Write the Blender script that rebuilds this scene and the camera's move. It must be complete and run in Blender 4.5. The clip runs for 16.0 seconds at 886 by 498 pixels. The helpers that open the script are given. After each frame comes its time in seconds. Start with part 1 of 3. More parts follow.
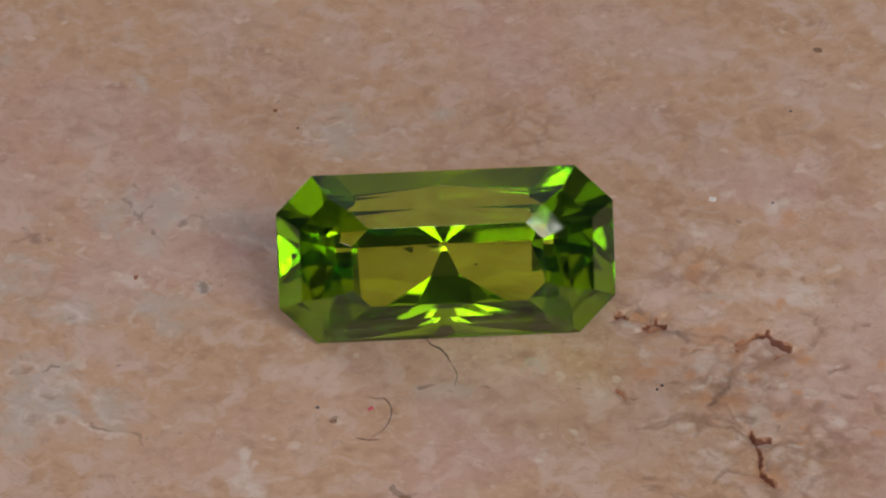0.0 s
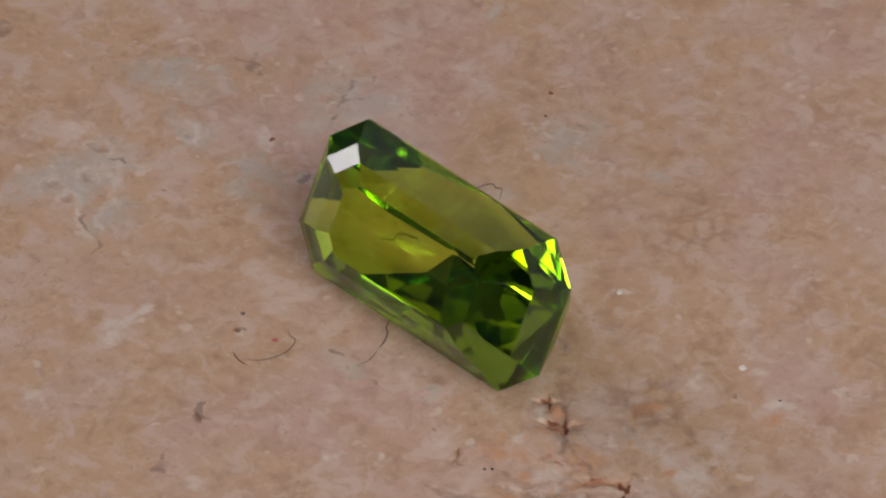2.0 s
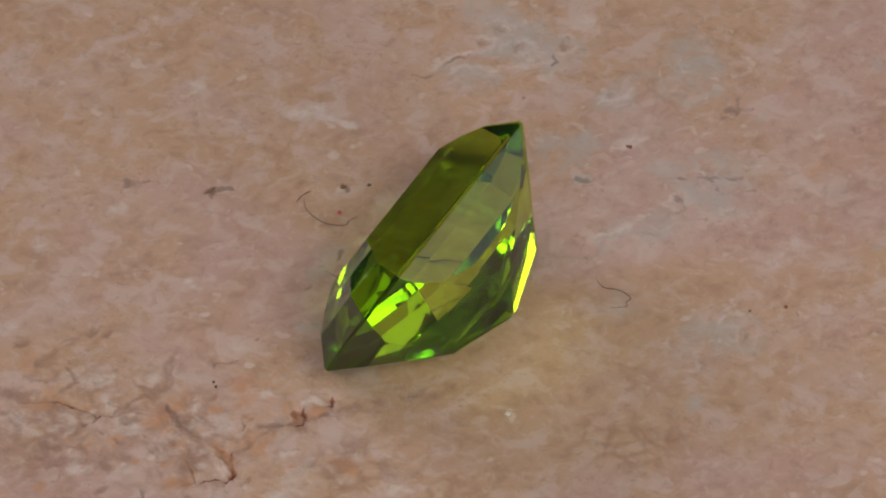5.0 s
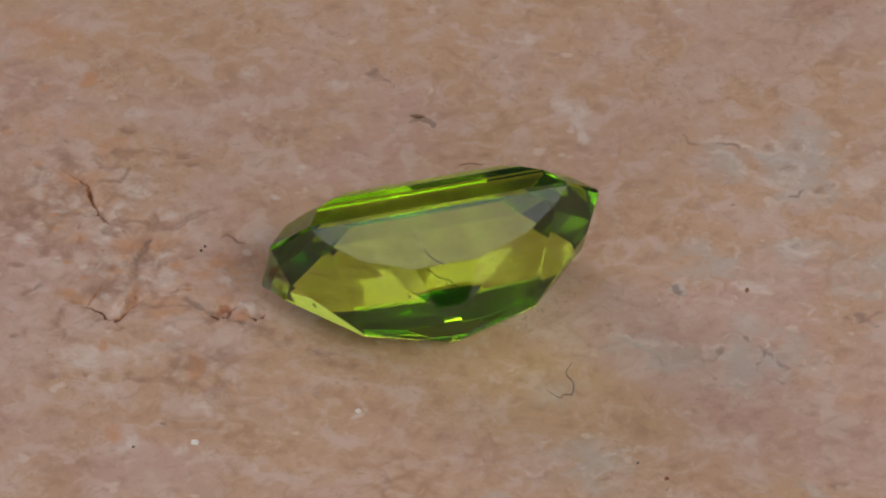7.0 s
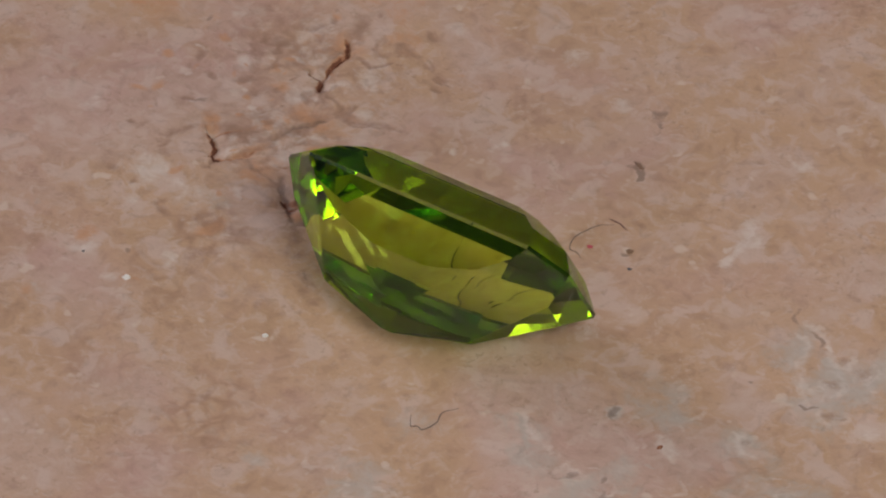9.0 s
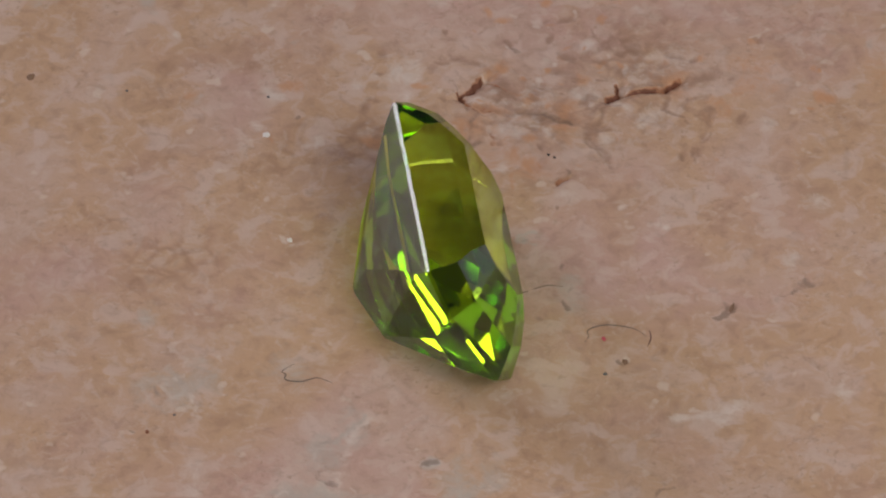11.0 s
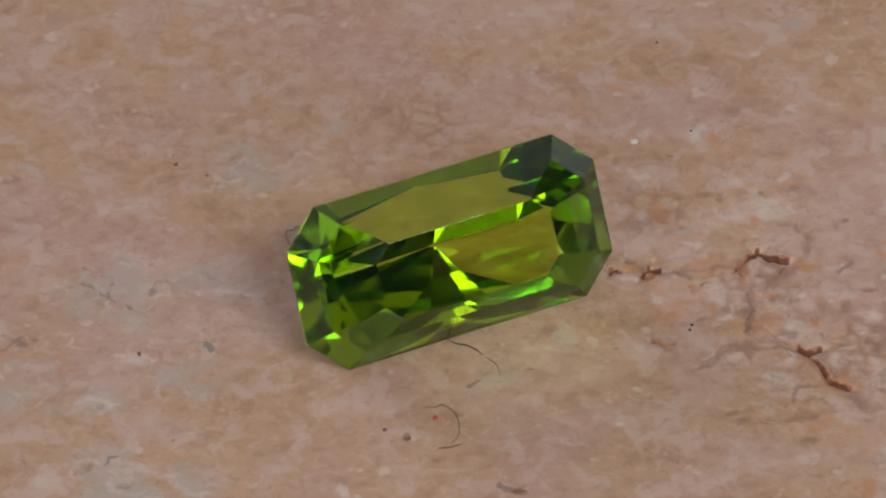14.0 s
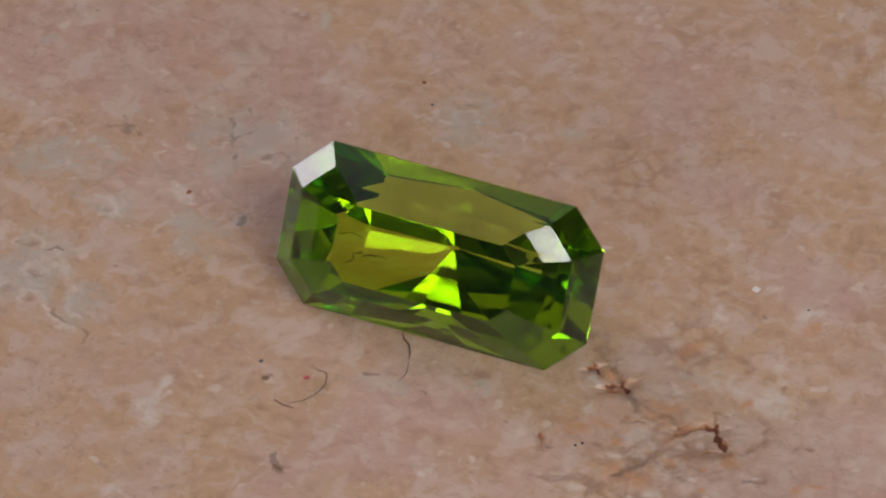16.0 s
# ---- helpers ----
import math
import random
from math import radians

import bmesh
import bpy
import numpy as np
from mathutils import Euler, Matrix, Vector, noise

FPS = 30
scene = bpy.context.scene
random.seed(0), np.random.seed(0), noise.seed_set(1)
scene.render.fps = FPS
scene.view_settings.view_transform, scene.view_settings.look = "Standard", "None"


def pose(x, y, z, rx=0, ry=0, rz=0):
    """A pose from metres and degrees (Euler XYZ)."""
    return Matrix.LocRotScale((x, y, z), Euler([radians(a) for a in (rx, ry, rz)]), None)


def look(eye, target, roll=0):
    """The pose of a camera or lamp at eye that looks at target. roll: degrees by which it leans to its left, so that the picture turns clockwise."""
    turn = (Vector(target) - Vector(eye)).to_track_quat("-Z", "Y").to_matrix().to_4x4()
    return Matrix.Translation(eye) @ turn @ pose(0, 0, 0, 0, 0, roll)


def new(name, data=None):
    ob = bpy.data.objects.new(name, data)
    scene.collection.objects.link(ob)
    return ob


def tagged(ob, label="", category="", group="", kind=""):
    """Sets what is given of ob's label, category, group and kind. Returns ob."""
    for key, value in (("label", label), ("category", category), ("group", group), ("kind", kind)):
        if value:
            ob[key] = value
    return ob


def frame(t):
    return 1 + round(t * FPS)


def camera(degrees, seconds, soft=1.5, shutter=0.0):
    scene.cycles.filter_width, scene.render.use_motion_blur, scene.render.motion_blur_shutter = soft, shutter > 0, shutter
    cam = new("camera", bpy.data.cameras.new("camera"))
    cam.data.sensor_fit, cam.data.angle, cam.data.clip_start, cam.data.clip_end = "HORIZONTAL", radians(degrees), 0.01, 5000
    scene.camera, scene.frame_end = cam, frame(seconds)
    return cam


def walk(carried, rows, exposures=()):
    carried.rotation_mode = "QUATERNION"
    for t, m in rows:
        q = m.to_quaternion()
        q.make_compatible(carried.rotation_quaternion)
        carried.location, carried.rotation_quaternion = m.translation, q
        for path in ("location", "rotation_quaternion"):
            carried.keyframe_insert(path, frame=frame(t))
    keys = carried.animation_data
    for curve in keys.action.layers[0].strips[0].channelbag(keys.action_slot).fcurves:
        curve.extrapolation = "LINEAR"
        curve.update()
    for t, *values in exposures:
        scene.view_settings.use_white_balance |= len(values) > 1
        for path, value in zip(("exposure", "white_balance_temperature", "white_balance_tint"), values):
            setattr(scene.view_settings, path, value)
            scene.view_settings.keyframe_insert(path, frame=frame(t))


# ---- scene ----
# ---- camera ----
cam = camera(5.0, 16.0, soft=2.1)
EYE = (0.0, -0.271715, 0.236159)
AIM = (0.000139, 0.002969, 0.0)
walk(cam, [(0.0, look(EYE, AIM, -0.742)), (16.0, look(EYE, AIM, -0.742))])
SPEED = -24.1556          # degrees a second of the turning slab
MM = 0.001


# ---- light: soft boxes to both sides of the camera, one behind, an added fill overhead, over a stone tile in an added dim room ----
world = bpy.data.worlds.new("world")
scene.world = world
world.use_nodes = True
world.node_tree.nodes["Background"].inputs["Color"].default_value = (0.75, 0.8, 0.9, 1)
world.node_tree.nodes["Background"].inputs["Strength"].default_value = 0.05


def soft_box(azimuth, height, distance, width, tall, power, colour):
    a, h = radians(azimuth), radians(height)
    data = bpy.data.lights.new("soft_box", "AREA")
    data.shape, data.size, data.size_y, data.energy, data.color = "RECTANGLE", width, tall, power, colour
    lamp = new("soft_box", data)
    eye = (distance * math.cos(a) * math.cos(h), distance * math.sin(a) * math.cos(h), distance * math.sin(h))
    lamp.matrix_world = look(eye, (0, 0, 0))
    return lamp


soft_box(-61, 46, 0.22, 0.1265, 0.042, 0.138, (1.0, 0.97, 0.86))
soft_box(-64, 20.5, 0.90, 0.50, 0.16, 0.88, (1.0, 0.97, 0.90))
soft_box(-63, 29, 0.90, 0.34, 0.10, 0.11, (1.0, 0.97, 0.92))
soft_box(-57, 14, 0.90, 0.26, 0.10, 0.085, (1.0, 0.97, 0.92))
soft_box(137, 19, 0.80, 0.31, 0.35, 1.85, (1.0, 0.91, 0.945))
soft_box(-118.5, 22, 0.90, 0.47, 0.18, 0.91, (1.0, 0.96, 0.92))
soft_box(-120, 14, 0.90, 0.16, 0.10, 0.053, (1.0, 0.97, 0.94))
soft_box(22, 11, 0.98, 0.85, 0.36, 0.48, (1.0, 0.97, 0.93))
# broad pinkish fill overhead, added to lift the level of the stone
soft_box(90, 89, 1.25, 1.8, 1.8, 2.35, (1.0, 0.89, 0.985))
scene.view_settings.exposure = 0.29
# light goes to and fro between many facets before it leaves the gem
scene.cycles.max_bounces = scene.cycles.glossy_bounces = scene.cycles.transmission_bounces = 20


# ---- materials ----
def material(name):
    mat = bpy.data.materials.new(name)
    mat.use_nodes = True
    return mat, mat.node_tree, mat.node_tree.nodes["Principled BSDF"]


def node(tree, kind, inputs=()):
    made = tree.nodes.new(kind)
    if kind == "ShaderNodeMapRange":
        made.interpolation_type = "SMOOTHSTEP"
    elif kind == "ShaderNodeMix":
        made.data_type = "RGBA"
    elif kind == "ShaderNodeTexVoronoi":
        made.feature = "DISTANCE_TO_EDGE"
    for key, value in dict(inputs).items():
        if isinstance(value, bpy.types.NodeSocket):
            tree.links.new(value, made.inputs[key])
        else:
            made.inputs[key].default_value = value
    return made


def math_node(tree, operation, a, b=0.0, c=0.0, clamp=False):
    made = node(tree, "ShaderNodeMath", {0: a, 1: b, 2: c})
    made.operation, made.use_clamp = operation, clamp
    return made.outputs[0]


def noise_node(tree, scale, detail=4.0, rough=0.55, vector=None, distortion=0.0):
    made = node(tree, "ShaderNodeTexNoise", {"Scale": scale, "Detail": detail, "Roughness": rough, "Distortion": distortion})
    if vector is not None:
        tree.links.new(vector, made.inputs["Vector"])
    return made.outputs["Fac"]


def ramp(tree, fac, low, high):
    return node(tree, "ShaderNodeMapRange", {"Value": fac, "From Min": low, "From Max": high}).outputs[0]


def blend(tree, fac, a, b):
    made = node(tree, "ShaderNodeMix", {0: fac})
    for index, value in ((6, a), (7, b)):
        if isinstance(value, bpy.types.NodeSocket):
            tree.links.new(value, made.inputs[index])
        else:
            made.inputs[index].default_value = (*value, 1)
    return made.outputs[2]


def stone_material():
    mat, tree, out = material("travertine")
    place = node(tree, "ShaderNodeTexCoord").outputs["Object"]
    # sediment runs along one way, so the clouds are drawn out
    drawn = node(tree, "ShaderNodeMapping", {"Vector": place, "Scale": (0.94, 1.0, 1.0), "Rotation": (0, 0, 0.12)}).outputs[0]
    clouds = noise_node(tree, 95, 4, 0.55, drawn, 0.3)
    patches = noise_node(tree, 330, 6, 0.6, drawn, 0.6)
    fine = noise_node(tree, 1500, 4, 0.55, place, 0.5)
    grains = noise_node(tree, 5200, 3, 0.6, place)
    colour = blend(tree, ramp(tree, clouds, 0.44, 0.64), (0.58, 0.378, 0.250), (0.578, 0.376, 0.322))
    soft = noise_node(tree, 210, 3, 0.5, place, 0.8)
    colour = blend(tree, math_node(tree, "MULTIPLY", ramp(tree, soft, 0.50, 0.66), 0.7), colour, (0.60, 0.427, 0.355))
    colour = blend(tree, math_node(tree, "MULTIPLY", ramp(tree, soft, 0.48, 0.34), 0.5), colour, (0.52, 0.335, 0.215))
    colour = blend(tree, math_node(tree, "MULTIPLY", ramp(tree, patches, 0.49, 0.70), 0.38), colour, (0.64, 0.475, 0.41))
    colour = blend(tree, math_node(tree, "MULTIPLY", ramp(tree, patches, 0.46, 0.30), 0.3), colour, (0.37, 0.22, 0.145))
    blotch = noise_node(tree, 700, 4, 0.5, place, 0.6)
    colour = blend(tree, math_node(tree, "MULTIPLY", ramp(tree, blotch, 0.52, 0.66), 0.65), colour, (0.68, 0.53, 0.475))
    colour = blend(tree, math_node(tree, "MULTIPLY", ramp(tree, blotch, 0.46, 0.30), 0.32), colour, (0.40, 0.25, 0.18))
    colour = blend(tree, math_node(tree, "MULTIPLY", ramp(tree, fine, 0.5, 0.68), 0.6), colour, (0.65, 0.50, 0.43))
    colour = blend(tree, math_node(tree, "MULTIPLY", ramp(tree, fine, 0.48, 0.30), 0.3), colour, (0.32, 0.20, 0.14))
    # small brown and pale flecks that come in drifts
    flecks = noise_node(tree, 3100, 3, 0.6, place, 0.4)
    drifts = ramp(tree, noise_node(tree, 260, 3, 0.55, place), 0.42, 0.62)
    colour = blend(tree, math_node(tree, "MULTIPLY", drifts, math_node(tree, "MULTIPLY", ramp(tree, flecks, 0.54, 0.72), 0.5)), colour, (0.36, 0.225, 0.15))
    colour = blend(tree, math_node(tree, "MULTIPLY", drifts, math_node(tree, "MULTIPLY", ramp(tree, flecks, 0.45, 0.28), 0.5)), colour, (0.66, 0.51, 0.43))
    cells = node(tree, "ShaderNodeTexVoronoi", {"Vector": drawn, "Scale": 420.0, "Randomness": 1.0}).outputs["Distance"]
    crack = math_node(tree, "MULTIPLY", ramp(tree, cells, 0.07, 0.0), ramp(tree, noise_node(tree, 170, 3, 0.5, place), 0.56, 0.68))
    colour = blend(tree, math_node(tree, "MULTIPLY", crack, 0.2), colour, (0.27, 0.17, 0.12))
    specks = math_node(tree, "MULTIPLY", ramp(tree, noise_node(tree, 900, 2, 0.5, place), 0.66, 0.74), 0.7)
    colour = blend(tree, specks, colour, (0.72, 0.6, 0.52))

    # nodules parted by a brown web where the seam broke, curled pale rims in the grey patches
    warped = node(tree, "ShaderNodeTexNoise", {"Vector": place, "Scale": 700.0, "Detail": 3.0}).outputs["Color"]
    away = node(tree, "ShaderNodeVectorMath", {0: warped, 1: (0.0012, 0.0012, 0.0)})
    away.operation = "MULTIPLY"
    bent = node(tree, "ShaderNodeVectorMath", {0: place, 1: away.outputs[0]})
    web = node(tree, "ShaderNodeTexVoronoi", {"Vector": bent.outputs[0], "Scale": 1150.0}).outputs["Distance"]
    read = node(tree, "ShaderNodeAttribute")
    read.attribute_name, read.attribute_type = "seam", "GEOMETRY"
    broken = math_node(tree, "MULTIPLY", read.outputs["Fac"], ramp(tree, noise_node(tree, 420, 3, 0.6, place), 0.38, 0.62))
    colour = blend(tree, math_node(tree, "MULTIPLY", broken, math_node(tree, "MULTIPLY", ramp(tree, web, 0.2, 0.0), 0.55)), colour, (0.32, 0.18, 0.12))
    colour = blend(tree, math_node(tree, "MULTIPLY", broken, math_node(tree, "MULTIPLY", ramp(tree, web, 0.12, 0.4), 0.7)), colour, (0.66, 0.51, 0.43))

    def mark(name, colour, tint, strength, rough, low=0.15, high=0.8):
        read = node(tree, "ShaderNodeAttribute")
        read.attribute_name, read.attribute_type = name, "GEOMETRY"
        field = read.outputs["Fac"]
        torn = math_node(tree, "MULTIPLY_ADD", math_node(tree, "SUBTRACT", noise_node(tree, rough, 5, 0.65, place, 0.5), 0.5), 2.2, field)
        torn = math_node(tree, "MULTIPLY", torn, ramp(tree, field, 0.05, 0.3))
        return blend(tree, math_node(tree, "MULTIPLY", ramp(tree, torn, low, high), strength), colour, tint)

    colour = mark("grey", colour, (0.52, 0.46, 0.415), 0.85, 900, 0.05, 1.0)
    read = node(tree, "ShaderNodeAttribute")
    read.attribute_name, read.attribute_type = "grey", "GEOMETRY"
    rims = math_node(tree, "MULTIPLY", ramp(tree, read.outputs["Fac"], 0.2, 0.6), ramp(tree, noise_node(tree, 600, 3, 0.6, place), 0.42, 0.62))
    colour = blend(tree, math_node(tree, "MULTIPLY", rims, math_node(tree, "MULTIPLY", ramp(tree, web, 0.18, 0.0), 0.55)), colour, (0.65, 0.585, 0.545))
    colour = blend(tree, math_node(tree, "MULTIPLY", rims, math_node(tree, "MULTIPLY", ramp(tree, web, 0.28, 0.42), 0.65)), colour, (0.30, 0.24, 0.21))
    colour = mark("pale", colour, (0.75, 0.66, 0.61), 0.75, 1600, 0.1, 1.15)
    colour = mark("orange", colour, (0.60, 0.31, 0.165), 0.78, 900, 0.15, 1.0)
    colour = mark("brown", colour, (0.31, 0.18, 0.125), 0.65, 1300, 0.15, 1.1)
    colour = mark("dark", colour, (0.19, 0.125, 0.095), 0.6, 1500)
    colour = mark("pit", colour, (0.40, 0.17, 0.085), 0.85, 1400, 0.12, 0.65)
    # darker core: the shade of the broken face painted over its own rust
    colour = mark("pit", colour, (0.14, 0.042, 0.024), 0.85, 1900, 0.5, 0.95)
    relief = math_node(tree, "MULTIPLY_ADD", fine, 1.0, math_node(tree, "MULTIPLY", grains, 0.35))
    relief = math_node(tree, "MULTIPLY_ADD", blotch, 1.6, relief)
    bump = node(tree, "ShaderNodeBump", {"Height": relief, "Strength": 0.22, "Distance": 0.0002})
    tree.links.new(bump.outputs[0], out.inputs["Normal"])
    tree.links.new(colour, out.inputs["Base Color"])
    tree.links.new(math_node(tree, "MULTIPLY_ADD", fine, 0.25, 0.45), out.inputs["Roughness"])
    out.inputs["Specular IOR Level"].default_value = 0.35
    return mat


def gem_material():
    mat, tree, out = material("peridot")
    tree.nodes.remove(out)
    place = node(tree, "ShaderNodeTexCoord").outputs["Object"]
    silk = noise_node(tree, 330, 4, 0.6, place, 0.6)
    # facets are never dead flat after polishing
    wave = node(tree, "ShaderNodeBump", {"Height": noise_node(tree, 420, 2, 0.5, place), "Strength": 0.1, "Distance": 0.0001}).outputs[0]
    tint = blend(tree, ramp(tree, silk, 0.36, 0.64), GEM_DEEP, GEM_LIGHT)
    through_it = node(tree, "ShaderNodeBsdfRefraction", {"Color": tint, "IOR": 1.67, "Roughness": 0.0, "Normal": wave})
    share = node(tree, "ShaderNodeFresnel", {"IOR": 1.67}).outputs[0]
    # the weak mirror image on the polished outside is white, the total one inside has gone through green stone
    mirror = blend(tree, ramp(tree, share, 0.25, 0.9), (1, 1, 1), GEM_GLOSS)
    gloss = node(tree, "ShaderNodeBsdfGlossy", {"Color": mirror, "Roughness": 0.05, "Normal": wave})
    both = node(tree, "ShaderNodeMixShader", {0: share, 1: through_it.outputs[0], 2: gloss.outputs[0]})
    tree.links.new(both.outputs[0], tree.nodes["Material Output"].inputs["Surface"])
    return mat


GEM_DEEP, GEM_LIGHT, GEM_GLOSS = (0.79, 0.925, 0.25), (0.85, 0.965, 0.34), (0.545, 0.725, 0.10)


def plain_material(name, colour, rough, scale, vary=0.08):
    mat, tree, out = material(name)
    place = node(tree, "ShaderNodeTexCoord").outputs["Object"]
    grain = noise_node(tree, scale, 4, 0.6, place)
    dark = tuple(c * (1 - vary) for c in colour)
    light = tuple(min(1, c * (1 + vary)) for c in colour)
    tree.links.new(blend(tree, ramp(tree, grain, 0.3, 0.7), dark, light), out.inputs["Base Color"])
    out.inputs["Roughness"].default_value = rough
    return mat


STONE = stone_material()
PERIDOT = gem_material()
WALL = plain_material("wall_paint", (0.20, 0.19, 0.185), 0.8, 6)
TABLE = plain_material("table_board", (0.20, 0.175, 0.15), 0.6, 40)
FIBRE_DARK = plain_material("dark_fibre", (0.13, 0.10, 0.09), 0.6, 3000)
FIBRE_GREY = plain_material("grey_fibre", (0.19, 0.145, 0.125), 0.6, 3000)
FIBRE_RED = plain_material("russet_fibre", (0.17, 0.08, 0.065), 0.6, 3000)
LINT_PINK = plain_material("pink_lint", (0.55, 0.10, 0.14), 0.7, 3000)
GRIT_BLACK = plain_material("black_grit", (0.03, 0.025, 0.025), 0.6, 3000)
GRIT_BROWN = plain_material("brown_grit", (0.27, 0.16, 0.105), 0.7, 3000)
GRIT_RED = plain_material("red_grit", (0.29, 0.12, 0.065), 0.7, 3000)
GRIT_GREY = plain_material("grey_grit", (0.14, 0.13, 0.14), 0.7, 3000)
CHIP_WHITE = plain_material("white_chip", (0.82, 0.79, 0.77), 0.6, 3000)


# ---- an added, unseen room that closes the place; its size and tones set what the gem mirrors ----
def mesh_object(name, bm, mat, parent=None, smooth=False):
    data = bpy.data.meshes.new(name)
    bm.to_mesh(data)
    bm.free()
    data.materials.append(mat)
    if smooth:
        data.polygons.foreach_set("use_smooth", [True] * len(data.polygons))
    ob = new(name, data)
    ob.parent = parent
    return ob


def box(name, low, high, mat, bevel=0.0):
    bm = bmesh.new()
    bmesh.ops.create_cube(bm, size=1.0)
    for v in bm.verts:
        v.co = Vector([(a + b) / 2 + c * (b - a) for a, b, c in zip(low, high, v.co)])
    if bevel:
        bmesh.ops.bevel(bm, geom=bm.edges[:], offset=bevel, segments=3, affect="EDGES")
    return mesh_object(name, bm, mat)


TILE = 0.012              # thickness of the tile
ROOM = 1.05
for name, low, high in (
        ("wall_east", (ROOM, -ROOM, -0.06), (ROOM + 0.1, ROOM, 1.35)),
        ("wall_west", (-ROOM - 0.1, -ROOM, -0.06), (-ROOM, ROOM, 1.35)),
        ("wall_north", (-ROOM - 0.1, ROOM, -0.06), (ROOM + 0.1, ROOM + 0.1, 1.35)),
        ("wall_south", (-ROOM - 0.1, -ROOM - 0.1, -0.06), (ROOM + 0.1, -ROOM, 1.35)),
        ("ceiling", (-ROOM - 0.1, -ROOM - 0.1, 1.35), (ROOM + 0.1, ROOM + 0.1, 1.45))):
    tagged(box(name, low, high, WALL), "plain grey painted " + name.split("_")[0] + " of the added, unseen small room", name.split("_")[0], kind="structure")
tagged(box("floor", (-ROOM, -ROOM, -0.06), (ROOM, ROOM, -TILE), TABLE), "plain dark board, added unseen under the stone tile", "floor", kind="structure")


# ---- the stone tile ----
def axis_steps(low, high):
    """Lines of the net over the tile, closer over the broken seam (low to high)."""
    near = np.concatenate((np.arange(-0.022, low, 0.000094), np.arange(low, high, 0.000046), np.arange(high, 0.0221, 0.000094)))
    far = np.array([0.026, 0.034, 0.046, 0.06, 0.0735, 0.0748])
    return np.concatenate((-far[::-1], near, far))


class Marks:
    """Fields over the tile's top, in millimetres, that its stains, pits and veins follow."""

    def __init__(self, x, y):
        self.x, self.y, self.fields = x, y, {}

    def warp(self, amount, scale, level):
        """Tears the outlines of what is put on afterwards."""
        shift = np.array([noise.noise_vector(Vector((a * scale, b * scale, level)))[:2] for a, b in zip(self.x, self.y)])
        self.x, self.y = self.x + amount * shift[:, 0], self.y + amount * shift[:, 1]

    def put(self, name, value):
        old = self.fields.get(name)
        self.fields[name] = value if old is None else np.maximum(old, value)

    def blot(self, name, x, y, rx, ry=None, turn=0.0, weight=1.0):
        ry = ry or rx
        c, s = math.cos(radians(turn)), math.sin(radians(turn))
        dx, dy = self.x - x, self.y - y
        u, v = (c * dx + s * dy) / rx, (-s * dx + c * dy) / ry
        self.put(name, weight * np.exp(-0.7 * (u * u + v * v)))

    def line(self, name, way, width, weight=1.0):
        for (ax, ay), (bx, by) in zip(way, way[1:]):
            ex, ey = bx - ax, by - ay
            k = np.clip(((self.x - ax) * ex + (self.y - ay) * ey) / (ex * ex + ey * ey), 0, 1)
            gap = (self.x - ax - k * ex) ** 2 + (self.y - ay - k * ey) ** 2
            self.put(name, weight * np.exp(-0.7 * gap / width ** 2))


    def scarp(self, way, reach, weight):
        """The broken edge of a shallow hollow: a steep red-brown face along the way, and a floor that rises again within its reach."""
        for (ax, ay), (bx, by) in zip(way, way[1:]):
            ex, ey = bx - ax, by - ay
            k = np.clip(((self.x - ax) * ex + (self.y - ay) * ey) / (ex * ex + ey * ey), 0, 1)
            dx, dy = self.x - ax - k * ex, self.y - ay - k * ey
            inward = (dx * ey - dy * ex) * (1 if -ex < 0 else -1)
            self.put("sink", np.where(inward > 0, weight * np.exp(-0.9 * (dx * dx + dy * dy) / reach ** 2), 0.0))
            self.put("pit", weight * np.exp(-0.7 * (dx * dx + dy * dy) / 0.075 ** 2))


